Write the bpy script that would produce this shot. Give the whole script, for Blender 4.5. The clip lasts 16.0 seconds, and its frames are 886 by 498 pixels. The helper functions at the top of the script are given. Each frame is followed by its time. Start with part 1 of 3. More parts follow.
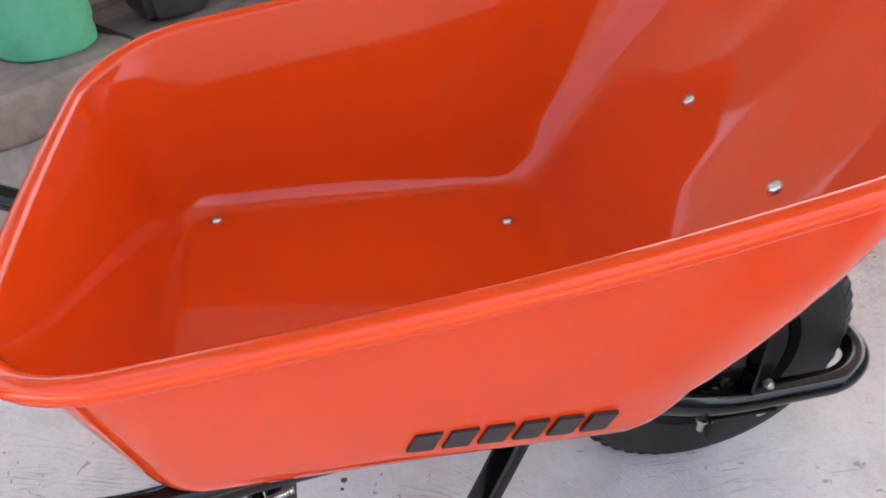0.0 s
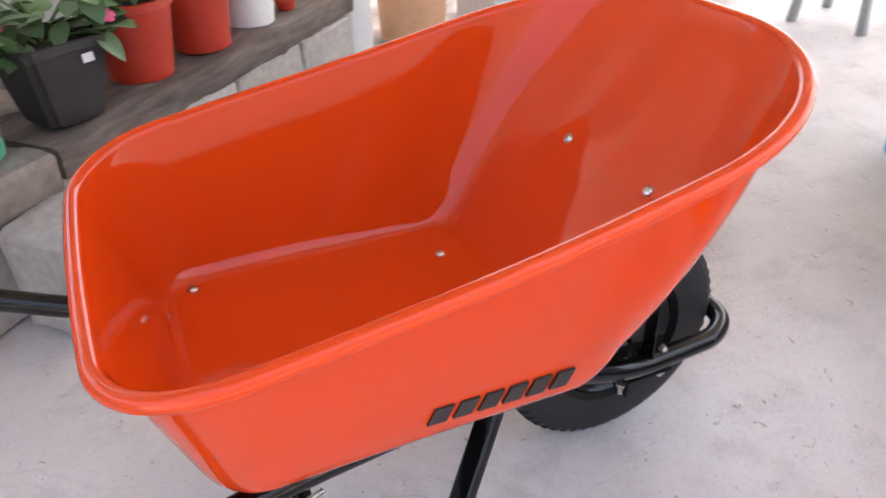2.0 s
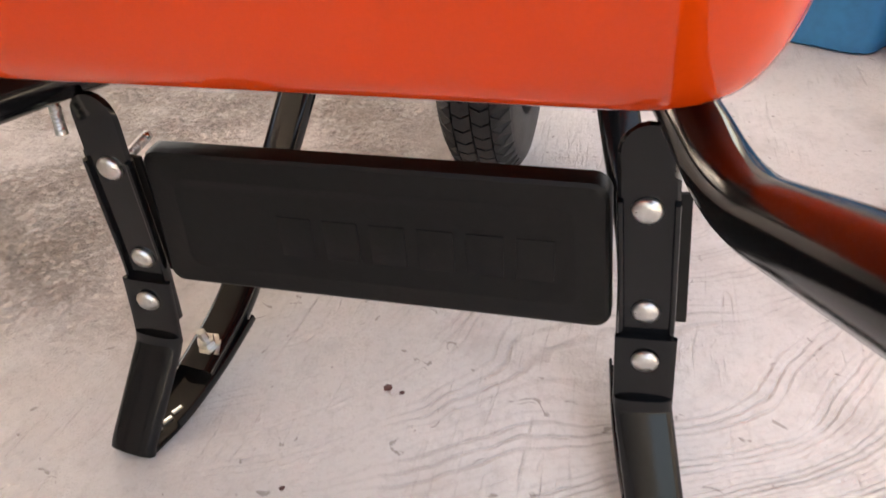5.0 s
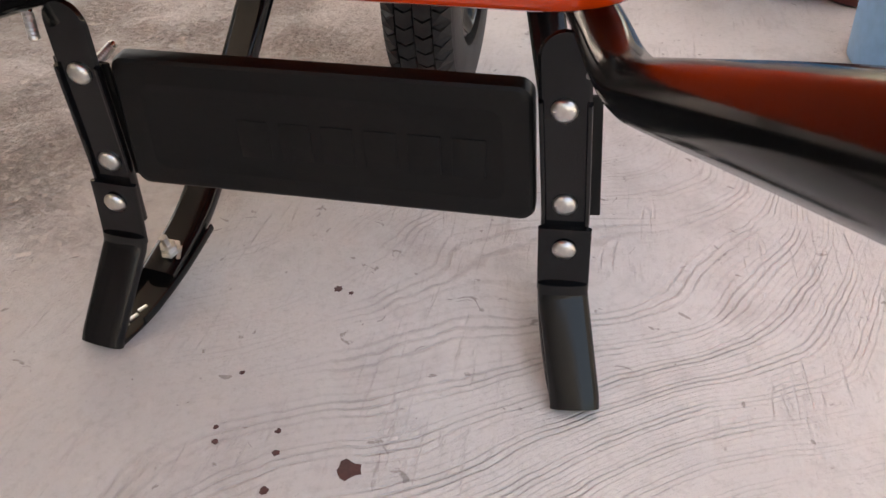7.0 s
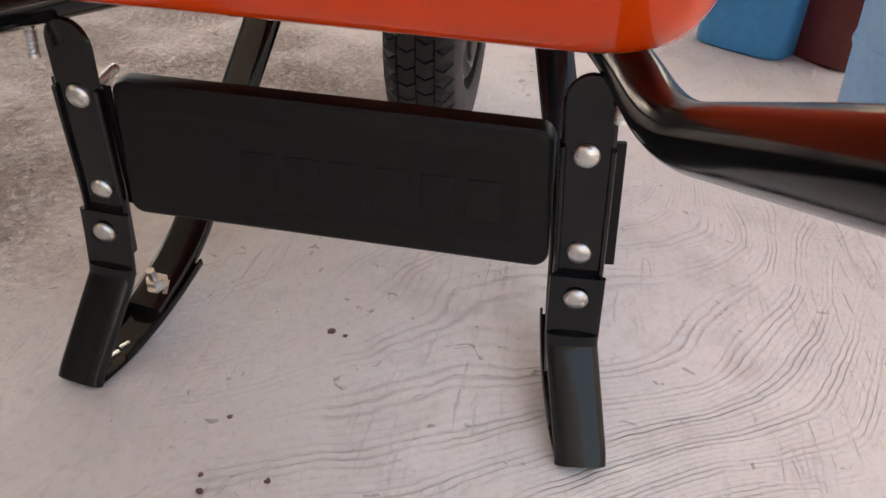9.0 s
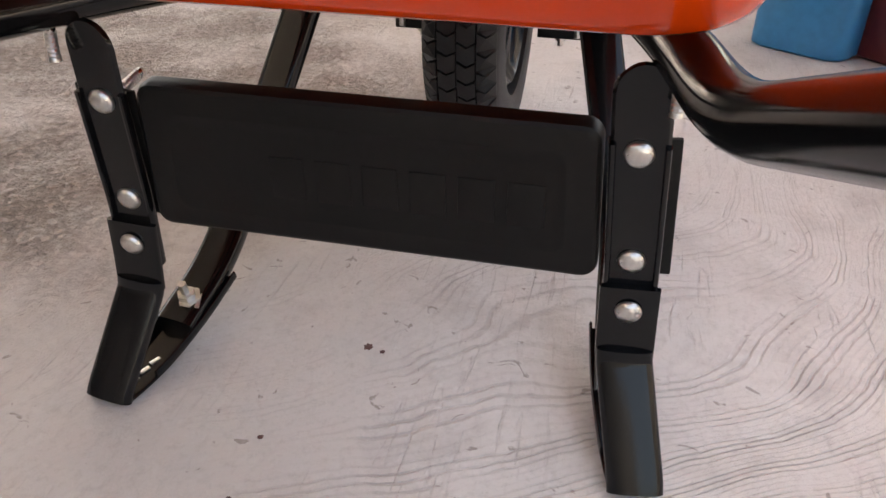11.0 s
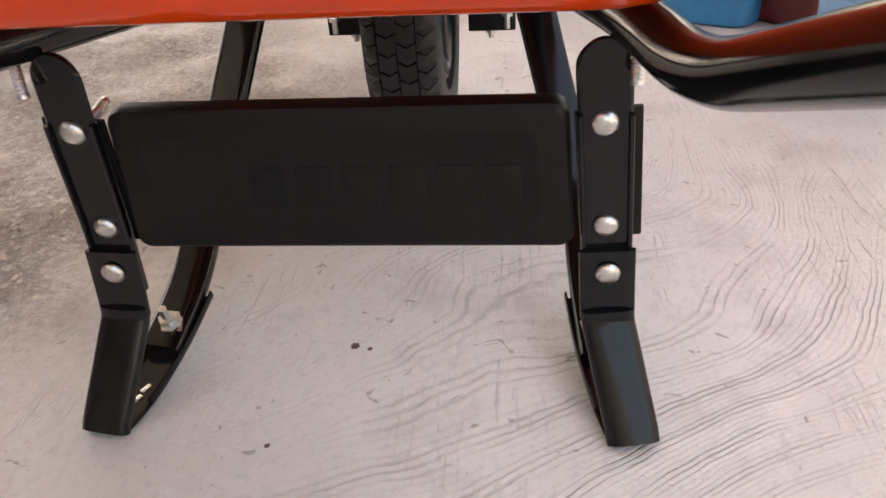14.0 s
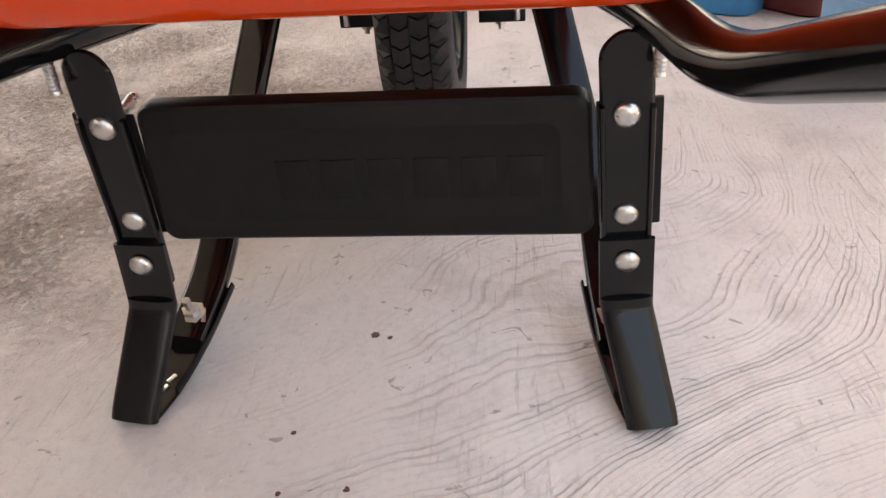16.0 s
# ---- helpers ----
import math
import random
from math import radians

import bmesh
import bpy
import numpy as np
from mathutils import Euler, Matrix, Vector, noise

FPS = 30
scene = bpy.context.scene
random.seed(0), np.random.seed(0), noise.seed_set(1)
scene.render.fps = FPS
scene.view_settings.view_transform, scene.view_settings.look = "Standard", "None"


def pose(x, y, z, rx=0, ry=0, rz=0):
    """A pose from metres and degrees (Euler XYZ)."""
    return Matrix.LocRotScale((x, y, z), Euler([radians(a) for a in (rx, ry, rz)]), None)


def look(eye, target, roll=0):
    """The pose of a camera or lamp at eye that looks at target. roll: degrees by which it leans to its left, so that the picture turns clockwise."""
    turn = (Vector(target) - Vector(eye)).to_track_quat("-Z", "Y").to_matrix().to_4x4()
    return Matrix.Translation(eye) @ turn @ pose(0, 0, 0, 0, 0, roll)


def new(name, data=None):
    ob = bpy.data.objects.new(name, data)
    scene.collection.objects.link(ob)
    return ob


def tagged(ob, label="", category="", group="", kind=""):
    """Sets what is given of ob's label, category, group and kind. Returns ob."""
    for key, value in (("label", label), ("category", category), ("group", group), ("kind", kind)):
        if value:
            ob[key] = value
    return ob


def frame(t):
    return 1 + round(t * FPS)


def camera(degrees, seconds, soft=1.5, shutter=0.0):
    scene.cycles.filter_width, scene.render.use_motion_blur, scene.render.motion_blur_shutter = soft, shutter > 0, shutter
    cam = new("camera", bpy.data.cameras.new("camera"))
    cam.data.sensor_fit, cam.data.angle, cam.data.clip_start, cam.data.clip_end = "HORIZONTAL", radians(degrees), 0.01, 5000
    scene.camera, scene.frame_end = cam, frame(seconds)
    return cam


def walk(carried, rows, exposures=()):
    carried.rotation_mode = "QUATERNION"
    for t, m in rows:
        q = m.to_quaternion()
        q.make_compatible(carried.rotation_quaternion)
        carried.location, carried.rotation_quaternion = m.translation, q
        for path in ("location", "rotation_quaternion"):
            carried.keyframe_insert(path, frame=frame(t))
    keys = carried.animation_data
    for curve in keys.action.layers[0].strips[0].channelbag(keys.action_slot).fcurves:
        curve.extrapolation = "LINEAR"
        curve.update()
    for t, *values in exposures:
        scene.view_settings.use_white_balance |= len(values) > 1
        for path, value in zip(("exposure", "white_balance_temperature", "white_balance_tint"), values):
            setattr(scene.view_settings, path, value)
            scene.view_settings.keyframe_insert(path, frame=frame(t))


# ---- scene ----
cam = camera(59.54, 16.0, soft=1.5, shutter=0.4)
PATH = [
    (0, pose(0.1435, -0.6796, 0.9372, 52.91, 0.85, -10.63)),
    (0.5, pose(0.1428, -0.7575, 1.0202, 55.13, 0.22, -11.09)),
    (1, pose(0.1340, -0.7954, 1.0539, 55.85, -0.02, -11.74)),
    (1.5, pose(0.0868, -0.8300, 1.0478, 56.99, 1.17, -15.07)),
    (2, pose(-0.0429, -0.8322, 1.0172, 57.80, 1.78, -24.68)),
    (2.5, pose(-0.1823, -0.7728, 0.9759, 57.54, 3.99, -35.48)),
    (3, pose(-0.2722, -0.6598, 0.9326, 52.84, 9.00, -48.21)),
    (3.5, pose(-0.3735, -0.4446, 0.8718, 51.70, 7.98, -63.77)),
    (4, pose(-0.3845, -0.2610, 0.6542, 54.66, 6.33, -73.77)),
    (4.2, pose(-0.3880, -0.2440, 0.5680, 58.77, 6.15, -72.37)),
    (4.5, pose(-0.3734, -0.2079, 0.5057, 59.37, 5.67, -73.56)),
    (4.8, pose(-0.3755, -0.1964, 0.4952, 58.52, 4.21, -74.05)),
    (5, pose(-0.3867, -0.1749, 0.5006, 57.04, 2.68, -76.11)),
    (7.5, pose(-0.4675, -0.2061, 0.5037, 53.50, 0.44, -79.03)),
    (8, pose(-0.4567, -0.2096, 0.5030, 53.75, 0.79, -78.54)),
    (8.5, pose(-0.4461, -0.1962, 0.5031, 54.41, -0.20, -78.76)),
    (9, pose(-0.4520, -0.1648, 0.4891, 56.87, -2.59, -79.77)),
    (11.5, pose(-0.4146, -0.1661, 0.4631, 58.11, -0.13, -76.60)),
    (12, pose(-0.4128, -0.1601, 0.4693, 58.81, -1.10, -76.45)),
    (12.5, pose(-0.4005, -0.1753, 0.4829, 59.12, -1.17, -74.98)),
    (13, pose(-0.4004, -0.1884, 0.4733, 60.17, 0.34, -74.60)),
    (13.5, pose(-0.4206, -0.1814, 0.4687, 59.17, 2.47, -79.90)),
    (14, pose(-0.4528, -0.1310, 0.4653, 58.16, 3.15, -85.20)),
    (14.5, pose(-0.4615, -0.1142, 0.4705, 57.75, 3.11, -86.29)),
    (15, pose(-0.4626, -0.1148, 0.4699, 57.79, 3.40, -85.88)),
    (15.5, pose(-0.4632, -0.1117, 0.4706, 57.73, 3.46, -85.87)),
    (16, pose(-0.4648, -0.1132, 0.4730, 57.39, 3.53, -85.60)),
]
walk(cam, PATH, [(0, 2.52, 6750, 10), (1.5, 2.52, 6750, 10), (3.2, 2.42, 7400, 10), (4.0, 2.45, 7600, 10), (4.6, 2.75, 8300, 10), (5.2, 2.75, 8300, 10), (7.4, 2.28, 8000, 10), (9.2, 2.30, 8000, 10), (11.5, 2.33, 8000, 10), (13.5, 2.50, 8100, 10), (14.5, 2.55, 8200, 10), (16, 2.55, 8200, 10)])

# ---- light ----
world = bpy.data.worlds.new("sky")
scene.world = world
world.use_nodes = True
sky = world.node_tree.nodes.new("ShaderNodeTexSky")
sky.sky_type, sky.sun_disc = "NISHITA", False
sky.sun_elevation, sky.sun_rotation = radians(66), radians(60)
sky.dust_density, sky.air_density = 6.0, 1.0
world.node_tree.links.new(sky.outputs[0], world.node_tree.nodes["Background"].inputs[0])
world.node_tree.nodes["Background"].inputs[1].default_value = 0.15
sun = new("sun", bpy.data.lights.new("sun", "SUN"))
sun.data.energy, sun.data.angle, sun.data.color = 2.4, radians(0.6), (1.0, 0.95, 0.88)
sun.matrix_world = look((3.5, 2.0, 9.0), (0, 0, 0))


# ---- materials ----
def material(name, color, rough=0.5, metal=0.0, coat=0.0, vary=0.12, scale=6.0, fine=60.0, bump=0.0, bump_scale=80.0,
             tint=None, random_amount=0.0, rough_vary=0.1, spec=0.5, stretch=None):
    m = bpy.data.materials.new(name)
    m.use_nodes = True
    nt, nodes, link = m.node_tree, m.node_tree.nodes, m.node_tree.links.new
    b = nodes["Principled BSDF"]
    b.inputs["Metallic"].default_value = metal
    b.inputs["Coat Weight"].default_value = coat
    b.inputs["Coat Roughness"].default_value = 0.06
    b.inputs["Specular IOR Level"].default_value = spec
    tc = nodes.new("ShaderNodeTexCoord")
    grain = tc.outputs["Object"]
    if stretch:
        along = nodes.new("ShaderNodeMapping")
        along.inputs["Scale"].default_value = stretch
        link(grain, along.inputs[0])
        grain = along.outputs[0]

    def cloud(s, detail=4):
        n = nodes.new("ShaderNodeTexNoise")
        n.inputs["Scale"].default_value, n.inputs["Detail"].default_value = s, detail
        link(grain, n.inputs["Vector"])
        return n

    big, small = cloud(scale), cloud(fine, 6)
    mix = nodes.new("ShaderNodeMix")
    mix.data_type = "RGBA"
    dark = tint or tuple(c * (1 - 2.2 * vary) for c in color)
    mix.inputs["A"].default_value, mix.inputs["B"].default_value = (*dark, 1), (*color, 1)
    add = nodes.new("ShaderNodeMath")
    add.operation = "MULTIPLY_ADD"
    link(small.outputs["Fac"], add.inputs[0])
    add.inputs[1].default_value = 0.8
    link(big.outputs["Fac"], add.inputs[2])
    ramp = nodes.new("ShaderNodeMapRange")
    ramp.inputs["From Min"].default_value, ramp.inputs["From Max"].default_value = 0.6, 1.2
    link(add.outputs[0], ramp.inputs["Value"])
    link(ramp.outputs[0], mix.inputs["Factor"])
    last = mix.outputs["Result"]
    if random_amount:
        info, hsv = nodes.new("ShaderNodeObjectInfo"), nodes.new("ShaderNodeHueSaturation")
        mr = nodes.new("ShaderNodeMapRange")
        mr.inputs["To Min"].default_value, mr.inputs["To Max"].default_value = 1 - random_amount, 1 + random_amount
        link(info.outputs["Random"], mr.inputs["Value"])
        link(mr.outputs[0], hsv.inputs["Value"])
        link(last, hsv.inputs["Color"])
        last = hsv.outputs["Color"]
    link(last, b.inputs["Base Color"])
    rr = nodes.new("ShaderNodeMapRange")
    rr.inputs["To Min"].default_value, rr.inputs["To Max"].default_value = max(0.02, rough - rough_vary), min(1, rough + rough_vary)
    link(big.outputs["Fac"], rr.inputs["Value"])
    link(rr.outputs[0], b.inputs["Roughness"])
    if bump:
        bn, bs = nodes.new("ShaderNodeBump"), cloud(bump_scale, 8)
        bn.inputs["Strength"].default_value, bn.inputs["Distance"].default_value = bump, 0.004
        link(bs.outputs["Fac"], bn.inputs["Height"])
        link(bn.outputs[0], b.inputs["Normal"])
    return m


def concrete_floor():
    """Grey cement screed: trowel arcs, a gritty worn stretch, dark specks and damp stains."""
    m = bpy.data.materials.new("cement_screed")
    m.use_nodes = True
    nodes, link = m.node_tree.nodes, m.node_tree.links.new
    b = nodes["Principled BSDF"]
    tc = nodes.new("ShaderNodeTexCoord")

    def cloud(s, detail=5, rough=0.55, distort=0.0):
        n = nodes.new("ShaderNodeTexNoise")
        n.inputs["Scale"].default_value, n.inputs["Detail"].default_value = s, detail
        n.inputs["Roughness"].default_value, n.inputs["Distortion"].default_value = rough, distort
        link(tc.outputs["Object"], n.inputs["Vector"])
        return n.outputs["Fac"]

    def span(src, a, z, lo=0.0, hi=1.0):
        r = nodes.new("ShaderNodeMapRange")
        for key, v in (("From Min", a), ("From Max", z), ("To Min", lo), ("To Max", hi)):
            r.inputs[key].default_value = v
        link(src, r.inputs["Value"])
        return r.outputs[0]

    def math2(op, p, q):
        n = nodes.new("ShaderNodeMath")
        n.operation = op
        for i, v in enumerate((p,) if op == "SINE" else (p, q)):
            if isinstance(v, (int, float)):
                n.inputs[i].default_value = v
            else:
                link(v, n.inputs[i])
        return n.outputs[0]

    # gritty stretch: beyond a wandering line on the bench side
    sep = nodes.new("ShaderNodeSeparateXYZ")
    link(tc.outputs["Object"], sep.inputs[0])
    side = math2("ADD", math2("MULTIPLY", sep.outputs["Y"], 1.0), math2("MULTIPLY", sep.outputs["X"], 0.45))
    side = math2("ADD", side, math2("MULTIPLY", cloud(3.0), 0.35))
    grit_zone = math2("MULTIPLY", span(side, 0.42, 0.70), span(sep.outputs["X"], -0.02, 0.24))
    grit_zone = math2("MULTIPLY", grit_zone, span(math2("SUBTRACT", sep.outputs["X"], sep.outputs["Y"]), 0.50, 0.95, 1.0, 0.12))
    grit_zone = math2("MULTIPLY", grit_zone, span(cloud(4.5, 5, 0.6), 0.36, 0.56, 0.25, 1.0))
    # trowel lines: contours of a slow field, close together in some places and absent in others
    slope = math2("ADD", math2("MULTIPLY", sep.outputs["X"], 0.62), math2("MULTIPLY", sep.outputs["Y"], 0.62))
    field = math2("ADD", slope, math2("MULTIPLY", cloud(1.7, 0.5, 0.4, 0.6), 0.46))
    field = math2("ADD", field, math2("MULTIPLY", cloud(8, 3, 0.5), 0.024))
    lines = math2("SINE", math2("MULTIPLY", field, 1080.0), 0.0)
    broad = math2("SINE", math2("MULTIPLY", field, 190.0), 0.0)
    near = math2("MULTIPLY", span(sep.outputs["Y"], -0.02, 0.20, 1.0, 0.30), span(sep.outputs["X"], 0.20, 0.55, 1.0, 0.22))
    mask = math2("MULTIPLY", math2("MULTIPLY", span(cloud(2.9, 3), 0.36, 0.54), near), span(grit_zone, 0.0, 1.0, 1.0, 0.1))
    mask = math2("MULTIPLY", mask, span(cloud(14, 5, 0.6), 0.30, 0.50))
    arcs = math2("MULTIPLY", span(lines, 0.25, 1.0), math2("MULTIPLY", mask, span(broad, -0.6, 0.8, 0.25, 1.0)))
    gritty = span(cloud(85, 8, 0.75), 0.47, 0.62)
    pits = span(cloud(38, 6, 0.7, 0.6), 0.56, 0.66)
    height = math2("SUBTRACT", math2("MULTIPLY", cloud(9, 8), 0.5), math2("MULTIPLY", arcs, 0.30))
    grit_h = math2("MULTIPLY", grit_zone, math2("ADD", math2("MULTIPLY", gritty, -0.55), math2("MULTIPLY", pits, -0.3)))
    height = math2("ADD", height, grit_h)
    height = math2("ADD", height, math2("MULTIPLY", cloud(140, 6, 0.7), 0.34))
    # fine brush strokes left by the trowel
    turn = nodes.new("ShaderNodeMapping")
    turn.inputs["Rotation"].default_value, turn.inputs["Scale"].default_value = (0, 0, radians(-32)), (7, 75, 1)
    link(tc.outputs["Object"], turn.inputs[0])
    strokes = nodes.new("ShaderNodeTexNoise")
    strokes.inputs["Scale"].default_value, strokes.inputs["Detail"].default_value, strokes.inputs["Distortion"].default_value = 1.6, 6.0, 1.1
    link(turn.outputs[0], strokes.inputs["Vector"])
    stroke = math2("MULTIPLY", span(strokes.outputs["Fac"], 0.56, 0.70), span(cloud(5, 4), 0.42, 0.62))
    height = math2("SUBTRACT", height, math2("MULTIPLY", stroke, 0.2))
    bump = nodes.new("ShaderNodeBump")
    bump.inputs["Strength"].default_value, bump.inputs["Distance"].default_value = 1.0, 0.007
    link(height, bump.inputs["Height"])
    link(bump.outputs[0], b.inputs["Normal"])

    def blend(fac, a, z):
        x = nodes.new("ShaderNodeMix")
        x.data_type = "RGBA"
        link(fac, x.inputs["Factor"])
        for key, v in (("A", a), ("B", z)):
            if isinstance(v, tuple):
                x.inputs[key].default_value = (*v, 1)
            else:
                link(v, x.inputs[key])
        return x.outputs["Result"]

    col = blend(span(cloud(1.6, 4), 0.35, 0.65), (0.54, 0.50, 0.475), (0.66, 0.625, 0.60))
    col = blend(math2("MULTIPLY", span(cloud(7, 7, 0.65), 0.52, 0.72), 0.5), col, (0.36, 0.32, 0.30))
    col = blend(math2("MULTIPLY", grit_zone, 0.85), col, (0.30, 0.235, 0.195))
    col = blend(math2("MULTIPLY", arcs, 0.33), col, (0.27, 0.235, 0.215))
    col = blend(math2("MULTIPLY", math2("MULTIPLY", grit_zone, gritty), 0.5), col, (0.20, 0.15, 0.12))
    col = blend(math2("MULTIPLY", math2("MULTIPLY", grit_zone, pits), 0.6), col, (0.11, 0.085, 0.07))
    col = blend(math2("MULTIPLY", stroke, 0.2), col, (0.28, 0.24, 0.22))
    col = blend(math2("MULTIPLY", span(cloud(95, 7, 0.75), 0.50, 0.66), 0.24), col, (0.31, 0.275, 0.25))
    col = blend(math2("MULTIPLY", span(cloud(45, 6, 0.7, 0.5), 0.56, 0.68), 0.30), col, (0.66, 0.63, 0.60))
    specks = math2("MULTIPLY", span(cloud(34, 4, 0.55, 1.2), 0.665, 0.70), 0.55)
    col = blend(specks, col, (0.13, 0.09, 0.07))
    link(col, b.inputs["Base Color"])
    link(span(cloud(12), 0.3, 0.7, 0.6, 0.9), b.inputs["Roughness"])
    return m


ORANGE = material("orange_enamel", (0.64, 0.052, 0.006), spec=0.38, rough=0.07, coat=0.0, vary=0.03, scale=3, fine=400, bump=0.02, bump_scale=9, rough_vary=0.05)
BLACK = material("black_enamel", (0.005, 0.005, 0.0055), rough=0.13, coat=0.0, vary=0.2, scale=8, fine=120, bump=0.02, bump_scale=60, spec=0.36)
BLACK_MATT = material("black_pressed_steel", (0.006, 0.0055, 0.005), rough=0.46, vary=0.2, scale=9, fine=150, bump=0.05, bump_scale=200, spec=0.22)
ZINC = material("zinc_plated_steel", (0.72, 0.71, 0.68), rough=0.3, metal=1.0, vary=0.12, scale=60, fine=300, bump=0.1, bump_scale=300)
RUBBER = material("black_rubber", (0.0125, 0.0125, 0.013), rough=0.55, vary=0.2, scale=14, fine=120, bump=0.2, bump_scale=180)
INK = material("black_printed_ink", (0.02, 0.014, 0.012), rough=0.4, vary=0.1, fine=200)
CHIP = material("bare_chip", (0.8, 0.62, 0.5), rough=0.5, fine=300)
FLOOR_MAT = concrete_floor()
BLOCK = material("rendered_cement_block", (0.46, 0.42, 0.38), rough=0.9, vary=0.16, scale=5, fine=40, bump=0.6, bump_scale=45, random_amount=0.1)
STONE = material("worn_stone", (0.24, 0.195, 0.165), rough=0.9, vary=0.22, scale=7, fine=45, bump=0.8, bump_scale=30, random_amount=0.18)
PLANK = material("weathered_plank", (0.21, 0.17, 0.145), rough=0.85, vary=0.25, scale=9, fine=60, bump=0.9, bump_scale=26, random_amount=0.15)
TIMBER = material("split_grey_timber", (0.20, 0.155, 0.13), rough=0.9, vary=0.34, scale=9, fine=55, bump=1.0, bump_scale=22, stretch=(0.12, 1.0, 1.0))
PLASTER = material("old_plaster", (0.42, 0.40, 0.37), rough=0.9, vary=0.15, scale=2, fine=20, bump=0.4, bump_scale=20)
ROOF = material("sheet_roof_underside", (0.42, 0.39, 0.35), rough=0.8, vary=0.15, scale=2, fine=20)
GREEN = material("green_plastic", (0.10, 0.42, 0.24), rough=0.45, vary=0.12, scale=10, fine=60, bump=0.1, bump_scale=25)
DARKPOT = material("black_pot_plastic", (0.035, 0.03, 0.03), rough=0.5, vary=0.2, scale=12, fine=80)
TERRA = material("red_orange_pot_plastic", (0.46, 0.036, 0.016), rough=0.4, vary=0.12, scale=12, fine=80)
WHITE = material("white_plastic", (0.72, 0.71, 0.70), rough=0.45, vary=0.08, scale=8, fine=60)
PEACH = material("peach_plastic", (0.75, 0.42, 0.24), rough=0.4, vary=0.1, scale=8, fine=60)
BLUE = material("blue_plastic", (0.03, 0.25, 0.50), rough=0.35, vary=0.12, scale=8, fine=60)
CYAN = material("light_blue_plastic", (0.10, 0.42, 0.66), rough=0.4, vary=0.1, scale=8, fine=60)
PALEBLUE = material("pale_blue_drum_plastic", (0.20, 0.40, 0.62), rough=0.4, vary=0.1, scale=8, fine=60)
MAROON = material("dark_red_plastic", (0.16, 0.025, 0.022), rough=0.4, vary=0.15, scale=8, fine=60)
LABEL = material("faded_label_paper", (0.42, 0.40, 0.55), rough=0.6, vary=0.2, scale=20, fine=90)
STOOL = material("grey_painted_wood", (0.34, 0.35, 0.34), rough=0.7, vary=0.15, scale=9, fine=60)
STAIN = material("dried_drop", (0.10, 0.035, 0.03), rough=0.7, vary=0.2, scale=60, fine=300)
SOIL = material("potting_soil", (0.05, 0.035, 0.025), rough=1.0, vary=0.25, scale=30, fine=120, bump=1.0, bump_scale=80)
LEAF = material("impatiens_leaf", (0.11, 0.19, 0.075), rough=0.5, vary=0.15, scale=30, fine=120, random_amount=0.4)
PETAL = material("pink_petal", (0.82, 0.10, 0.27), rough=0.6, vary=0.1, scale=40, fine=160, random_amount=0.15)
STEM = material("green_stem", (0.12, 0.17, 0.06), rough=0.6, vary=0.15, scale=30)


# ---- mesh helpers ----
def part(name, bm, mat, parent=None, label="", smooth=True, angle=40):
    me = bpy.data.meshes.new(name)
    bmesh.ops.recalc_face_normals(bm, faces=bm.faces)
    bm.to_mesh(me)
    bm.free()
    me.materials.append(mat)
    if smooth:
        me.polygons.foreach_set("use_smooth", [True] * len(me.polygons))
        me.set_sharp_from_angle(angle=radians(angle))
    ob = new(name, me)
    ob.parent = parent
    if label:
        tagged(ob, label)
    return ob


def share(ob, m, parent=None):
    """Another object on the same mesh."""
    o = new(ob.name.split(".")[0], ob.data)
    o.parent, o.matrix_basis = parent or ob.parent, m
    return o


def thing(name, label, category, group="", at=None):
    e = new(name)
    e.empty_display_size = 0.05
    if at is not None:
        e.matrix_basis = at
    return tagged(e, label, category, group)


def rings(bm, loops, cap_start=False, cap_end=False, closed=True):
    rows = [[bm.verts.new(p) for p in loop] for loop in loops]
    n = len(rows[0])
    for a, b in zip(rows, rows[1:]):
        for i in range(n if closed else n - 1):
            bm.faces.new((a[i], a[(i + 1) % n], b[(i + 1) % n], b[i]))
    if cap_start:
        bm.faces.new(rows[0][::-1])
    if cap_end:
        bm.faces.new(rows[-1])
    return rows


def smooth_path(pts, bend=0.05, steps=6):
    """Straight runs joined by rounded bends."""
    pts = [Vector(p) for p in pts]
    out = [pts[0]]
    for a, b, c in zip(pts, pts[1:], pts[2:]):
        u, v = (a - b), (c - b)
        r = min(bend, 0.48 * u.length, 0.48 * v.length)
        p, q = b + u.normalized() * r, b + v.normalized() * r
        for i in range(steps + 1):
            s = i / steps
            out.append((1 - s) ** 2 * p + 2 * s * (1 - s) * b + s * s * q)
    return out + [pts[-1]]


def sweep(pts, section, up=(0, 0, 1), bm=None, taper=0.0):
    """Carry a closed section of (side, up) pairs along a path; up is kept as near as it goes. taper: radius of a rounded start."""
    bm = bm or bmesh.new()
    loops, up = [], Vector(up)
    for i, p in enumerate(pts):
        d = (pts[min(i + 1, len(pts) - 1)] - pts[max(i - 1, 0)]).normalized()
        s = d.cross(up).normalized()
        w = s.cross(d).normalized()
        k, gone = 1.0, (p - pts[0]).length
        if gone < taper:
            k = max(0.06, math.sqrt(1 - (1 - gone / taper) ** 2))
        loops.append([p + s * a * k + w * b for a, b in section])
    rings(bm, loops, True, True)
    return bm


def circle(r, n=16, flat=1.0):
    return [(r * math.cos(2 * math.pi * i / n), r * flat * math.sin(2 * math.pi * i / n)) for i in range(n)]


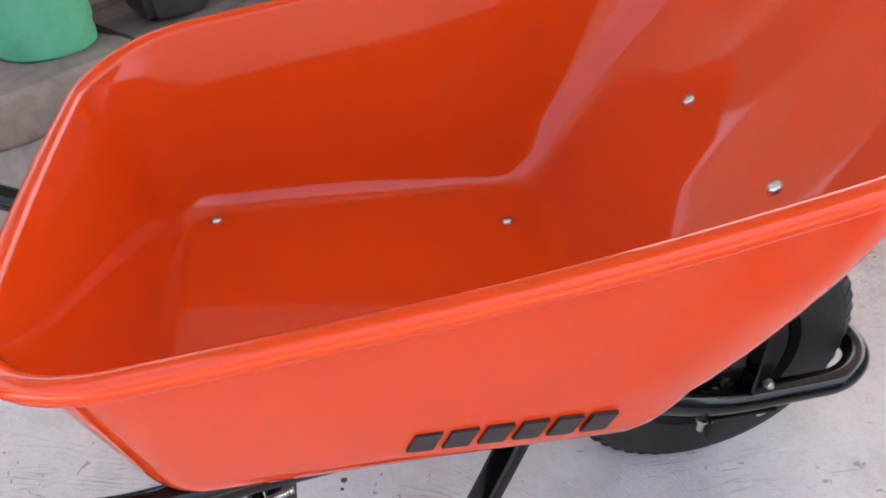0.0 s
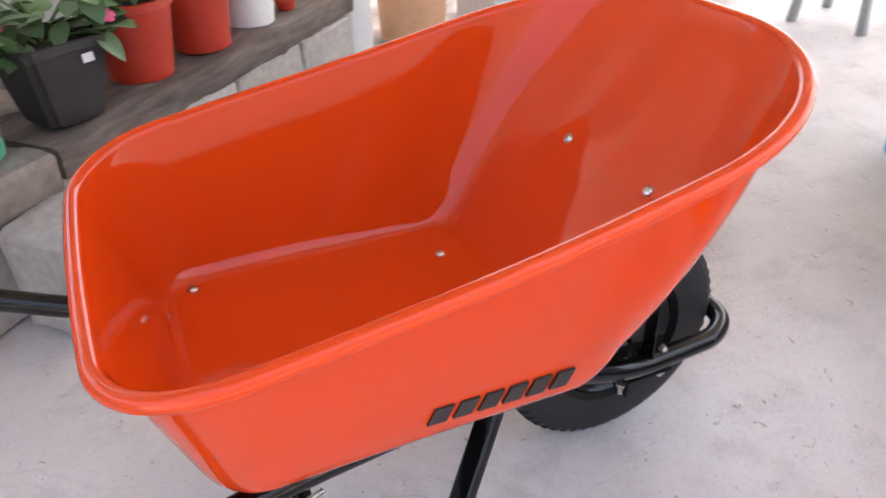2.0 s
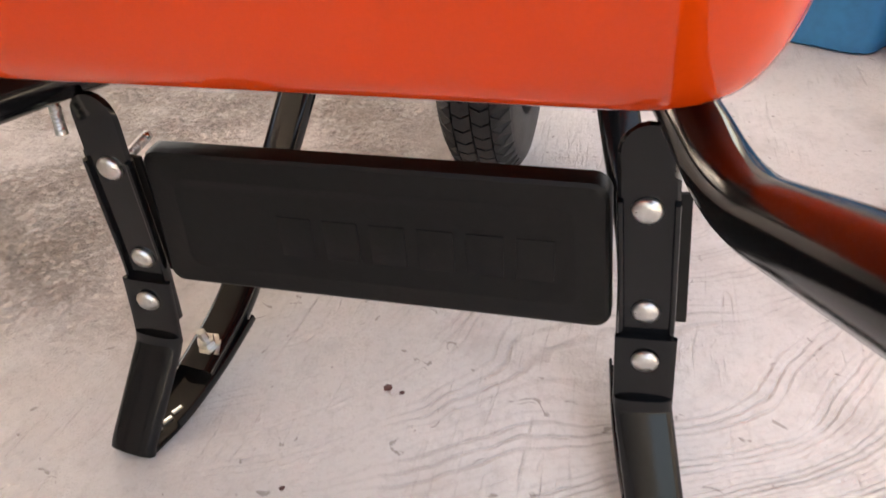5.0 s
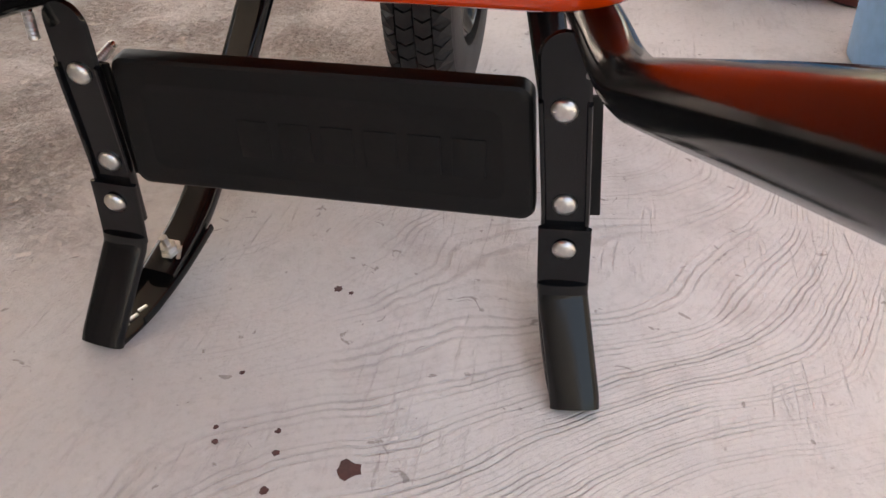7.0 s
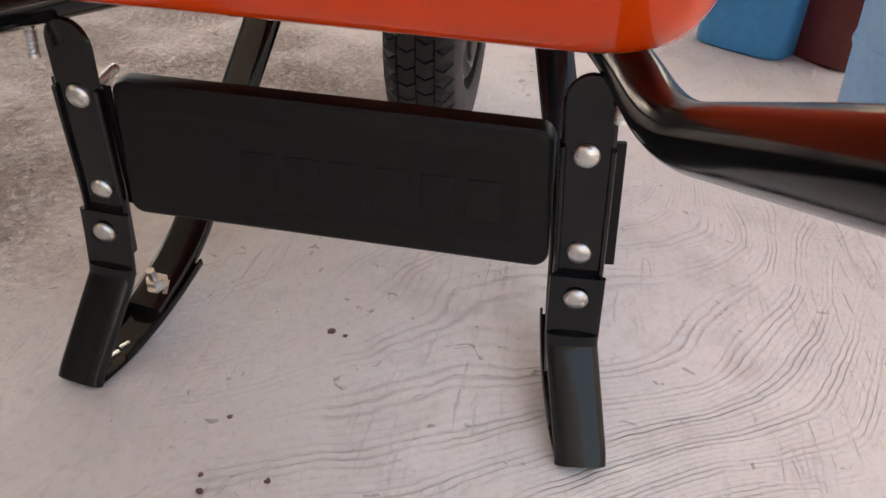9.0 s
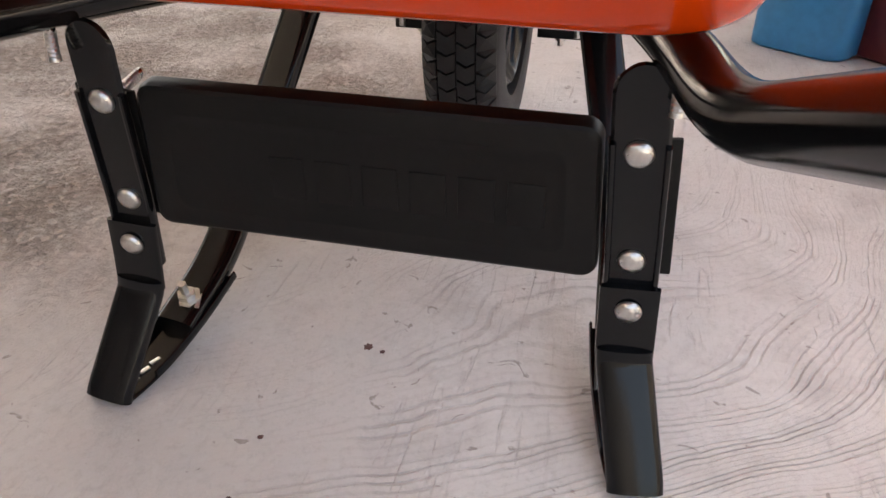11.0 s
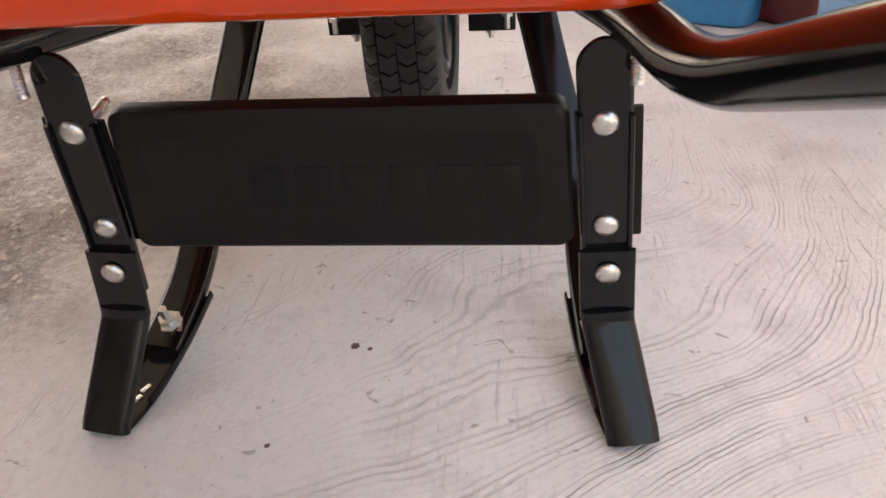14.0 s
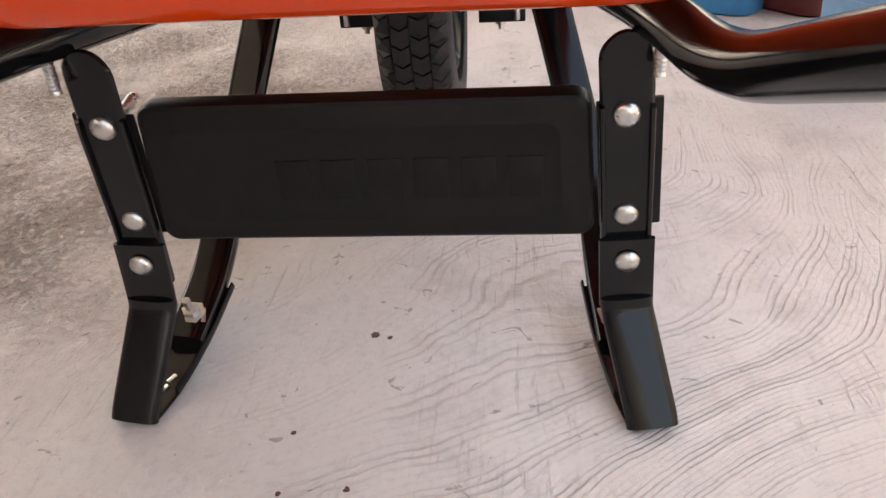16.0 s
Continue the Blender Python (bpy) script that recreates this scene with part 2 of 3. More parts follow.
def strap(w, t, r=0.004):
    """Section of a flat strap with rounded edges, w wide and t thick."""
    a, b = w / 2, t / 2
    c = min(r, b * 0.9)
    return [(-a, -b + c), (-a + c, -b), (a - c, -b), (a, -b + c), (a, b - c), (a - c, b), (-a + c, b), (-a, b - c)]


def lathe(profile, n=32, bm=None, m=None):
    bm = bm or bmesh.new()
    loops = [[Vector((r * math.cos(2 * math.pi * i / n), r * math.sin(2 * math.pi * i / n), z)) for i in range(n)] for r, z in profile]
    if m is not None:
        loops = [[m @ v for v in l] for l in loops]
    rings(bm, loops, True, True)
    return bm


def box(sx, sy, sz, bevel=0.004, m=None, bm=None, seg=2):
    b2 = bmesh.new()
    bmesh.ops.create_cube(b2, size=1, matrix=Matrix.Diagonal((sx, sy, sz, 1)))
    if bevel:
        bmesh.ops.bevel(b2, geom=b2.edges[:], offset=bevel, segments=seg, affect="EDGES", profile=0.6)
    if m is not None:
        bmesh.ops.transform(b2, matrix=m, verts=b2.verts)
    if bm is None:
        return b2
    me = bpy.data.meshes.new("tmp")
    b2.to_mesh(me)
    b2.free()
    bm.from_mesh(me)
    bpy.data.meshes.remove(me)
    return bm


def towards(origin, normal, spin=0):
    """A pose at origin whose z axis points along normal."""
    q = Vector(normal).to_track_quat("Z", "Y").to_matrix().to_4x4()
    return Matrix.Translation(origin) @ q @ pose(0, 0, 0, 0, 0, spin)


# ---- floor, walls, roof ----
def ground_sheet():
    bm = bmesh.new()
    bmesh.ops.create_grid(bm, x_segments=60, y_segments=60, size=1)
    for v in bm.verts:
        v.co.x, v.co.y = math.copysign(abs(v.co.x) ** 3, v.co.x) * 400, math.copysign(abs(v.co.y) ** 3, v.co.y) * 400
    return tagged(part("ground", bm, FLOOR_MAT), "pale grey cement floor with trowel arcs and gritty patches", "floor", kind="structure")


ground_sheet()
BENCH = pose(-0.525, 0.632, 0, 0, 0, 43.5)          # x runs along the bench front, y into it


def slab(name, sx, sy, sz, m, mat, label, category):
    ob = part(name, box(sx, sy, sz, 0.01), mat)
    ob.matrix_basis = m
    return tagged(ob, label, category, kind="structure")


# unseen wall, added; its height sets how much sky the tray reflects
slab("wall_back", 6.0, 0.15, 0.95, BENCH @ pose(0.0, 1.0, 0.475), PLASTER, "unseen grey plaster wall added behind the plant bench, low so that sky shows over it", "wall")
# unseen upper wall, added to block sky light and bound its reflection
slab("wall_back_high", 2.4, 0.15, 1.70, BENCH @ pose(2.15, 1.0, 1.80), PLASTER, "unseen grey plaster wall added up to the roof to block sky light", "wall")
# unseen wall, added to keep the bright horizon off the tray
slab("wall_side", 8.0, 0.15, 1.75, pose(1.4, -3.2, 0.875), PLASTER, "unseen grey plaster wall added to block bright horizon light", "wall")
# unseen roof, added; its edges decide where sun and sky light reach
slab("roof", 5.9, 4.8, 0.08, pose(2.05, 1.10, 2.74), ROOF, "unseen grey sheet roof added to shade the yard", "roof")

# second unseen roof slab, added to cut sky reflections on the tray front
slab("roof_bench", 4.0, 4.2, 0.08, pose(-2.902, 2.20, 2.72), ROOF, "unseen grey sheet roof added over the bench side to block sky light", "roof")

# ---- wheelbarrow ----
barrow = thing("wheelbarrow", "orange steel wheelbarrow with black tubular frame on cement floor", "wheelbarrow")


def floor_height(x):
    return 0.353 - 0.022 * (x + 0.05)


def rim_height(x):
    return 0.58 + 0.14 * x + 0.1 * max(x - 0.2, 0.0) ** 2 - 1.0 * min(x, 0.0) ** 2


def tray_mesh():
    # both outlines carry the same stations: rear edge, rear corner, side, front corner, front edge
    def stations(rear, front, w_rear, w_front, r_rear, rfx, rfy, power, bow, belly, turn=20, side=18):
        pts = []
        cy = w_rear - r_rear
        for i in range(8):
            y = cy * i / 8
            pts.append((rear + bow * (y / w_rear) ** 2, y))
        base = rear + bow * (cy / w_rear) ** 2
        for i in range(12):
            a = 0.5 * math.pi * i / 12
            pts.append((base + r_rear * (1 - math.cos(a)), cy + r_rear * math.sin(a)))
        x0, x1 = base + r_rear, front - rfx
        for i in range(side):
            s = i / side
            pts.append((x0 + (x1 - x0) * s, w_rear + (w_front - w_rear) * s + belly * math.sin(math.pi * s)))
        fy = w_front - rfy
        for i in range(turn):
            a = 0.5 * math.pi * i / turn
            pts.append((x1 + rfx * math.sin(a) ** (2 / power), fy + rfy * math.cos(a) ** (2 / power)))
        flat = 45 - side - turn
        for i in range(flat):
            pts.append((front, fy * (1 - i / (flat - 1))))
        return pts + [(x, -y) for x, y in pts[-2:0:-1]]

    rim = stations(-0.120, 0.742, 0.297, 0.302, 0.120, 0.270, 0.266, 2.15, 0.012, 0.005)
    low = stations(-0.050, 0.432, 0.236, 0.239, 0.060, 0.034, 0.040, 2.0, 0.004, 0.0, turn=5, side=23)
    n = len(rim)
    rim3 = [Vector((x, y, rim_height(x))) for x, y in rim]
    low3 = [Vector((x, y, floor_height(x))) for x, y in low]
    mid = Vector((0.16, 0, floor_height(0.16)))

    def inward(p, d):
        q = mid - p
        return p + q.normalized() * min(d, q.length * 0.9)

    def bulge(t, s):
        """The rounded front corners swell a little."""
        w = min(1, max(0, (t.x - 0.45) / 0.1)) * min(1, abs(t.y) / 0.12)
        return Vector((0.7, math.copysign(0.7, t.y), 0)) * (0.022 * w * max(0, s - 0.17) * (1 - s) * 4)

    loops = []
    for k in (0.35, 0.7):
        loops.append([mid + (inward(p, 0.024) - mid) * k for p in low3])
    for i in range(7):                                     # floor to wall fillet
        s = i / 6
        loop = []
        for p, t in zip(low3, rim3):
            a, b = inward(p, 0.022), p + (t - p) * 0.19
            loop.append((1 - s) ** 2 * a + 2 * s * (1 - s) * p + s * s * b)
        loops.append(loop)
    for s in (0.25, 0.38, 0.5, 0.62, 0.74, 0.85, 0.93):
        loops.append([p + (t - p) * s + bulge(t, s) for p, t in zip(low3, rim3)])
    outs = []
    for i in range(n):
        d = rim3[(i + 1) % n] - rim3[i - 1]
        outs.append(Vector((d.y, -d.x, 0)).normalized())
    if outs[0].x > 0:
        outs = [-o for o in outs]
    R = 0.0100
    for i in range(12):                                    # rolled edge, turned outwards
        a = math.pi - 1.42 * math.pi * i / 11
        loops.append([t + o * (R + R * math.cos(a)) + Vector((0, 0, R * math.sin(a) - 0.004)) for t, o in zip(rim3, outs)])
    bm = bmesh.new()
    rings(bm, loops, True, False)
    return bm


tray = part("tray", tray_mesh(), ORANGE, barrow, "glossy orange enamelled steel tray with rolled rim", angle=60)
solid = tray.modifiers.new("sheet", "SOLIDIFY")
solid.thickness, solid.offset = 0.0016, 0.0


def bolt_head(r, h):
    return lathe([(r * 0.98, 0), (r, 0.0008), (r * 0.93, h * 0.5), (r * 0.7, h * 0.85), (r * 0.3, h), (0.0005, h * 1.02)], 18)


first = None
for x, y, z, nrm in ((-0.005, 0.204, 0.3535, (0, 0, 1)), (-0.005, -0.204, 0.3535, (0, 0, 1)), (0.374, 0.135, 0.3452, (0, 0, 1)),
                     (0.374, -0.135, 0.3452, (0, 0, 1)), (0.582, 0.099, 0.5165, (-0.72, 0, 0.69)), (0.582, -0.099, 0.5165, (-0.72, 0, 0.69))):
    m = towards((x, y, z), nrm)
    if first is None:
        first = part("tray_bolt", bolt_head(0.0088, 0.005), ZINC, barrow, "zinc-plated round bolt head")
        first.matrix_basis = m
    else:
        share(first, m)


# printed marking: six plain slanted blocks along the lower side
def side_point(s, h):
    """A place on the outer near side: s along the print, h below its top edge."""
    x, z = 0.190 + 0.190 * s, 0.4205 - 0.0145 * s + h
    f = (z - floor_height(x)) / (rim_height(x) - floor_height(x))
    low = 0.2405 + 0.002 * s
    return Vector((x, -(low + f * (0.3045 - low)), z))


for i in range(6):
    s0, s1 = i / 6 + 0.010, (i + 1) / 6 - 0.034
    lean = 0.045
    bm = bmesh.new()
    c = [side_point(s0 - lean, -0.027), side_point(s1 - lean, -0.027), side_point(s1, 0.0), side_point(s0, 0.0)]
    out = Vector((0, -0.97, -0.245))
    rings(bm, [[p - out * 0.003 for p in c], [p + out * 0.0007 for p in c]], True, True)
    part("marking_block", bm, INK, barrow, "black printed block on the tray side" if i == 0 else "", smooth=False)
for x, y, z, sx in ((0.185, -0.3217, 0.6005, 0.013), (0.345, -0.3237, 0.628, 0.006)):
    part("paint_chip", box(sx, 0.0014, 0.004, 0.0005, pose(x, y, z, 12, -8, 0)), CHIP, barrow, "pale chip in the paint of the rim")


# tubular frame: two handles that run under the tray and meet in a loop before the wheel
def frame_side(k):
    rear = [(-0.62, 0.300, 0.520), (-0.30, 0.277, 0.390), (-0.15, 0.245, 0.338)] if k > 0 else [(-0.62, 0.325, 0.545), (-0.30, 0.2565, 0.421), (-0.075, 0.221, 0.328)]
    return [(x, k * y, z) for x, y, z in rear + [(0.03, 0.201, 0.330), (0.38, 0.134, 0.296), (0.585, 0.098, 0.196), (0.775, 0.084, 0.187)]]


left, right = frame_side(1), frame_side(-1)
path = smooth_path(left + [(0.825, 0.055, 0.186), (0.825, -0.045, 0.186)] + right[::-1], 0.06, 8)
part("frame_tube", sweep(path, circle(0.0168, 20)), BLACK, barrow, "bent black enamelled steel tube with both handles")
for k in (1, -1):
    a = [Vector(p) for p in frame_side(k)[:2]]
    d = (a[1] - a[0]).normalized()
    grip = [a[0] - d * 0.01, a[0], a[0] + d * 0.03, a[0] + d * 0.11, a[0] + d * 0.12]
    part("grip", sweep(grip, circle(0.0195, 18)), RUBBER, barrow, "black rubber handle grip")


def rounded_end(pts, r):
    """Adds stations close to the start, for a rounded end."""
    d = (pts[1] - pts[0]).normalized()
    return [pts[0] + d * r * q for q in (0.0, 0.04, 0.12, 0.25, 0.45, 0.7, 1.0)] + pts[1:]


def oval(w, t, n=24, e=0.55):
    """Section of a flattened tube, w wide and t thick, with full round edges."""
    out = []
    for i in range(n):
        c, q = math.cos(2 * math.pi * i / n), math.sin(2 * math.pi * i / n)
        out.append((math.copysign(abs(c) ** e, c) * w / 2, math.copysign(abs(q) ** e, q) * t / 2))
    return out


# legs: bolted strap, pressed foot with turned-up toe, and flattened front strut on either side
def leg(k):
    w = 0.037
    y = lambda v: k * v
    strap_path = smooth_path([(0.031, y(0.183), 0.318), (0.039, y(0.188), 0.256), (0.0525, y(0.1945), 0.168), (0.0535, y(0.1965), 0.112)], 0.014)
    part("leg_strap", sweep(rounded_end(strap_path, w / 2), strap(w, 0.005), up=(-1, 0, 0.2), taper=w / 2), BLACK, barrow, "black steel leg strap with three bolts")
    for e in (1, -1):                                      # turned edges of the strap
        edge = [Vector((p.x - 0.0015, p.y + e * (w / 2 - 0.0015), p.z)) for p in strap_path[2:]]
        part("leg_flange", sweep(edge, oval(0.0045, 0.009, 12, 0.8), up=(-1, 0, 0.2)), BLACK, barrow)
    lap = smooth_path([(0.0470, y(0.1955), 0.152), (0.0465, y(0.197), 0.120), (0.0450, y(0.1985), 0.092)], 0.01)
    part("foot_tab", sweep(lap, oval(0.0425, 0.006, 20, 0.4), up=(-1, 0, 0.2)), BLACK, barrow, "upper tab of the foot, bolted over the strap")
    foot = smooth_path([(0.0455, y(0.1983), 0.099), (0.0440, y(0.199), 0.089), (0.0010, y(0.2180), 0.0125)], 0.010, 5)
    foot += [Vector((0.0010 - 0.0045 * q, y(0.2180 + 0.0012 * q), 0.0125 - 0.0085 * q)) for q in (0.35, 0.65, 0.85, 1.0)]
    part("foot", sweep(foot, oval(0.0415, 0.0160, 32, 0.72), up=(-0.8, 0, 0.6)), BLACK, barrow, "glossy black pressed steel foot standing on the floor")
    sole = smooth_path([(-0.001, y(0.2190), 0.0035), (0.040, y(0.209), 0.0050), (0.095, y(0.198), 0.018), (0.150, y(0.192), 0.034)], 0.03, 5)
    part("foot_sole", sweep(sole, oval(0.0400, 0.0045, 20, 0.4), up=(0, 0, 1)), BLACK, barrow, "flat black sole rising to the toe")
    for e in (1, -1):                                      # low turned edges of the sole
        lip = [p + Vector((0, e * 0.0192, 0.0040)) for p in sole[2:]]
        part("sole_lip", sweep(lip, oval(0.003, 0.009, 12, 0.8), up=(0, 0, 1)), BLACK, barrow)
    strut = smooth_path([(0.345, y(0.132), 0.312), (0.228, y(0.190), 0.098), (0.160, y(0.194), 0.046), (0.080, y(0.201), 0.022)], 0.06, 9)
    part("front_strut", sweep(strut, oval(0.0375, 0.0185, 28, 0.45), up=(-0.2, -k * 0.10, 1.0)), BLACK, barrow, "flattened black tube bracing the foot")
    nrm = (-0.98, 0, -0.16)
    for x, yy, z in ((0.0360, 0.187, 0.259), (0.0490, 0.1935, 0.173), (0.0435, 0.1965, 0.134)):
        b = part("leg_bolt", bolt_head(0.0098, 0.0055), ZINC, barrow, "zinc-plated round bolt head")
        b.matrix_basis = towards((x, y(yy), z), nrm)
    thread = [(0.0005, 0), (0.0042, 0.0004)]
    for i in range(9):
        thread += [(0.0043, 0.002 + 0.0028 * i), (0.0037, 0.0034 + 0.0028 * i)]
    shank = part("hex_bolt", lathe(thread + [(0.0036, 0.028), (0.0005, 0.028)], 12), ZINC, barrow, "zinc-plated threaded bolt end")
    shank.matrix_basis = pose(0.020, y(0.2035), 0.291, 0, 4, 0)
    tail = share(shank, towards((0.046, y(0.180), 0.262), (0.95, -k * 0.12, 0.25)))
    nut = part("hex_nut", lathe([(0.0005, 0), (0.013, 0), (0.013, 0.0016), (0.0085, 0.0018), (0.0085, 0.008), (0.0042, 0.0082), (0.0042, 0.021), (0.0005, 0.021)], 6), ZINC, barrow, "zinc-plated nut and washer on the foot bolt", smooth=False)
    nut.matrix_basis = towards((0.104, y(0.198), 0.0375), (-0.3, 0, 0.95))
    saddle = part("saddle_plate", box(0.026, 0.020, 0.002, 0.0008), ZINC, barrow, "zinc-plated saddle under the nut")
    saddle.matrix_basis = towards((0.102, y(0.198), 0.0360), (-0.3, 0, 0.95), 12)
    # glints at the sole's slots, modelled as small zinc dashes
    for i in range(4):
        part("sole_slot", box(0.010, 0.0045, 0.0016, 0.0006, pose(0.018 + 0.013 * i, y(0.2085 - 0.0028 * i), 0.0080 + 0.0006 * i, 0, -4, -k * 28)), ZINC, barrow, "small zinc dash standing in for the glint at a slot in the sole" if i == 0 else "")
    # plate behind the strap, to which the brace panel is bolted
    part("leg_plate", box(0.004, 0.046, 0.112, 0.0015, pose(0.0545, y(0.1945), 0.211, k * 4.6, -9.0, 0)), BLACK_MATT, barrow)


leg(1)
leg(-1)


def brace():
    """Pressed panel between the legs: turned top edge, rounded corners, raised border."""
    top, low = Vector((0.0400, 0, 0.2720)), Vector((0.0470, 0, 0.1540))
    up = (top - low).normalized()
    out = Vector((0, 1, 0)).cross(up)
    if out.x > 0:
        out = -out
    mid = (top + low) / 2
    m = Matrix((( 0, up.x, out.x, mid.x), (1, 0, 0, 0), (0, up.z, out.z, mid.z), (0, 0, 0, 1)))
    W, H = 0.336, 0.119

    def rounded(w, h, r, z, n=5):
        pts = []
        for cx, cy, a0 in ((w / 2 - r, h / 2 - r, 0), (-w / 2 + r, h / 2 - r, 90), (-w / 2 + r, -h / 2 + r, 180), (w / 2 - r, -h / 2 + r, 270)):
            for i in range(n + 1):
                a = radians(a0 + 90 * i / n)
                px, py = cx + r * math.cos(a), cy + r * math.sin(a)
                pts.append(m @ Vector((px * (1 - 0.36 * py), py, z)))
        return pts

    bm = bmesh.new()
    rings(bm, [rounded(W - 0.004, H - 0.004, 0.010, -0.018), rounded(W, H, 0.012, -0.016), rounded(W, H, 0.012, -0.006), rounded(W - 0.003, H - 0.003, 0.011, -0.0022), rounded(W - 0.008, H - 0.008, 0.010, -0.0004), rounded(W - 0.014, H - 0.013, 0.010, 0.0),
               rounded(W - 0.040, H - 0.034, 0.012, 0.0), rounded(W - 0.045, H - 0.039, 0.011, 0.0007), rounded(W - 0.049, H - 0.043, 0.010, 0.0007), rounded(W - 0.054, H - 0.048, 0.009, 0.0)], True, True)
    p = part("brace_panel", bm, BLACK_MATT, barrow, "black pressed steel panel with raised border", angle=25)
    for i in range(6):
        q = box(0.026, 0.034, 0.0014, 0.0006, m @ pose(-0.032 - 0.0345 * (i - 2.5), -0.004, 0.0000))
        part("embossed_block", q, BLACK_MATT, barrow, "raised block pressed into the panel" if i == 0 else "")


brace()

# wheel with block-tread tyre
AXLE = Vector((0.612, 0.010, 0.203))
wheel = new("wheel")
wheel.parent, wheel.matrix_basis = barrow, Matrix.Translation(AXLE) @ pose(0, 0, 0, 90, 0, 0)
TW, TR = 0.092, 0.197
prof = []
for i in range(22):
    a = math.pi * (-0.62 + 1.24 * i / 21)
    prof.append((TR - 0.044 + 0.044 * math.copysign(abs(math.cos(a)) ** 0.42, math.cos(a)), TW / 2 * math.copysign(abs(math.sin(a)) ** 0.75, math.sin(a))))
bm = bmesh.new()
loops = [[Vector((r * math.cos(2 * math.pi * i / 72), r * math.sin(2 * math.pi * i / 72), z)) for i in range(72)] for r, z in prof]
rings(bm, loops + [loops[0]])
part("tyre", bm, RUBBER, wheel, "black rubber pneumatic tyre")
part("wheel_rim", lathe([(0.02, -0.03), (0.075, -0.022), (0.098, -0.030), (0.108, -0.040), (0.112, -0.038), (0.100, -0.02), (0.100, 0.02), (0.112, 0.038), (0.108, 0.040), (0.098, 0.030), (0.075, 0.022), (0.02, 0.03)], 48), BLACK, wheel, "black steel wheel rim")
part("hub", lathe([(0.0005, -0.062), (0.016, -0.062), (0.018, -0.055), (0.018, 0.055), (0.016, 0.062), (0.0005, 0.062)], 20), BLACK, wheel)


def tread_block(z0, z1, notch):
    """One chevron-ended block of the tread, lying on the tyre at angle zero."""
    bm = bmesh.new()
    span_a, rise = 0.0225, 0.0048
    def at(u, z, h):
        bulge = TR - 0.044 + 0.044 * (1 - min(1, abs(z) / (TW / 2)) ** 8) ** 0.5
        a = u / TR
        return Vector(((bulge + h) * math.cos(a), (bulge + h) * math.sin(a), z))
    zm, q = (z0 + z1) / 2, span_a * 0.455
    shape = [(-q, z0), (-q + notch, zm), (-q, z1), (q, z1), (q + notch, zm), (q, z0)]
    base = [at(u, z, -0.002) for u, z in shape]
    top = [at(u * 0.95 + notch * 0.03, zm + (z - zm) * 0.95, rise) for u, z in shape]
    rings(bm, [base, top], False, True)
    return bm


rows = [(-0.0440, -0.0232, 0.005), (-0.0222, -0.0006, 0.006), (0.0006, 0.0222, 0.006), (0.0232, 0.0440, 0.005)]
count = 55
for j, (z0, z1, notch) in enumerate(rows):
    blk = None
    for i in range(count):
        turn = Matrix.Rotation(2 * math.pi * (i + 0.5 * (j % 2)) / count, 4, "Z")
        if blk is None:
            blk = part("tread_block", tread_block(z0, z1, notch), RUBBER, wheel, smooth=False)
            blk.matrix_basis = turn
        else:
            share(blk, turn, wheel)

for k in (1, -1):                                          # axle brackets hanging from the frame tube
    part("axle_bracket", box(0.105, 0.005, 0.052, 0.002, pose(0.622, k * 0.070, 0.196)), BLACK_MATT, barrow, "black steel axle bracket")
    part("axle_foot", box(0.105, 0.034, 0.005, 0.002, pose(0.622, k * 0.086, 0.170)), BLACK_MATT, barrow)
    part("bracket_flange", box(0.005, 0.062, 0.026, 0.002, pose(0.5695, k * 0.094, 0.1805)), BLACK_MATT, barrow)
    tip = part("flange_bolt", lathe([(0.0005, 0), (0.004, 0), (0.004, 0.016), (0.0075, 0.0162), (0.0075, 0.021), (0.0005, 0.021)], 10), ZINC, barrow, "zinc-plated bolt in the bracket", smooth=False)
    tip.matrix_basis = pose(0.563, k * 0.114, 0.172)
    for dx in (-0.036, 0.036):
        b = part("bracket_bolt", lathe([(0.0005, 0), (0.008, 0), (0.008, 0.006), (0.004, 0.0065), (0.004, 0.013), (0.0005, 0.013)], 6), ZINC, barrow, "zinc-plated nut", smooth=False)
        b.matrix_basis = pose(0.622 + dx, k * 0.092, 0.204)
        b2 = share(b, pose(0.622 + dx, k * 0.092, 0.167, 180))
    part("tray_bracket", sweep(smooth_path([(0.63, k * 0.09, 0.198), (0.628, k * 0.094, 0.36), (0.588, k * 0.099, 0.508)], 0.04), strap(0.03, 0.005), up=(1, 0, 0.3)), BLACK, barrow, "black steel bracket carrying the tray front")
    part("wedge", box(0.10, 0.026, 0.028, 0.003, pose(0.36, k * 0.138, 0.323, 0, 3, -k * 10.5)), BLACK_MATT, barrow)

axle = part("axle", lathe([(0.0005, -0.088), (0.008, -0.088), (0.008, 0.088), (0.0005, 0.088)], 14), ZINC, barrow, "steel axle")
axle.matrix_basis = Matrix.Translation(AXLE) @ pose(0, 0, 0, 90, 0, 0)

# ---- plant bench ----
bench = thing("plant_bench", "old bench of rough stones and cement with plank top", "bench", at=BENCH)
tagged(bench, kind="structure")


def rough_block(sx, sy, sz, seed, amount=0.012, cuts=3):
    bm = box(sx, sy, sz, min(sx, sy, sz) * 0.12, seg=1)
    bmesh.ops.subdivide_edges(bm, edges=bm.edges[:], cuts=cuts, use_grid_fill=True)
    for v in bm.verts:
        q = v.co * 9 + Vector((seed * 3.7, seed, 0))
        v.co += amount * noise.noise_vector(q)
    return bm


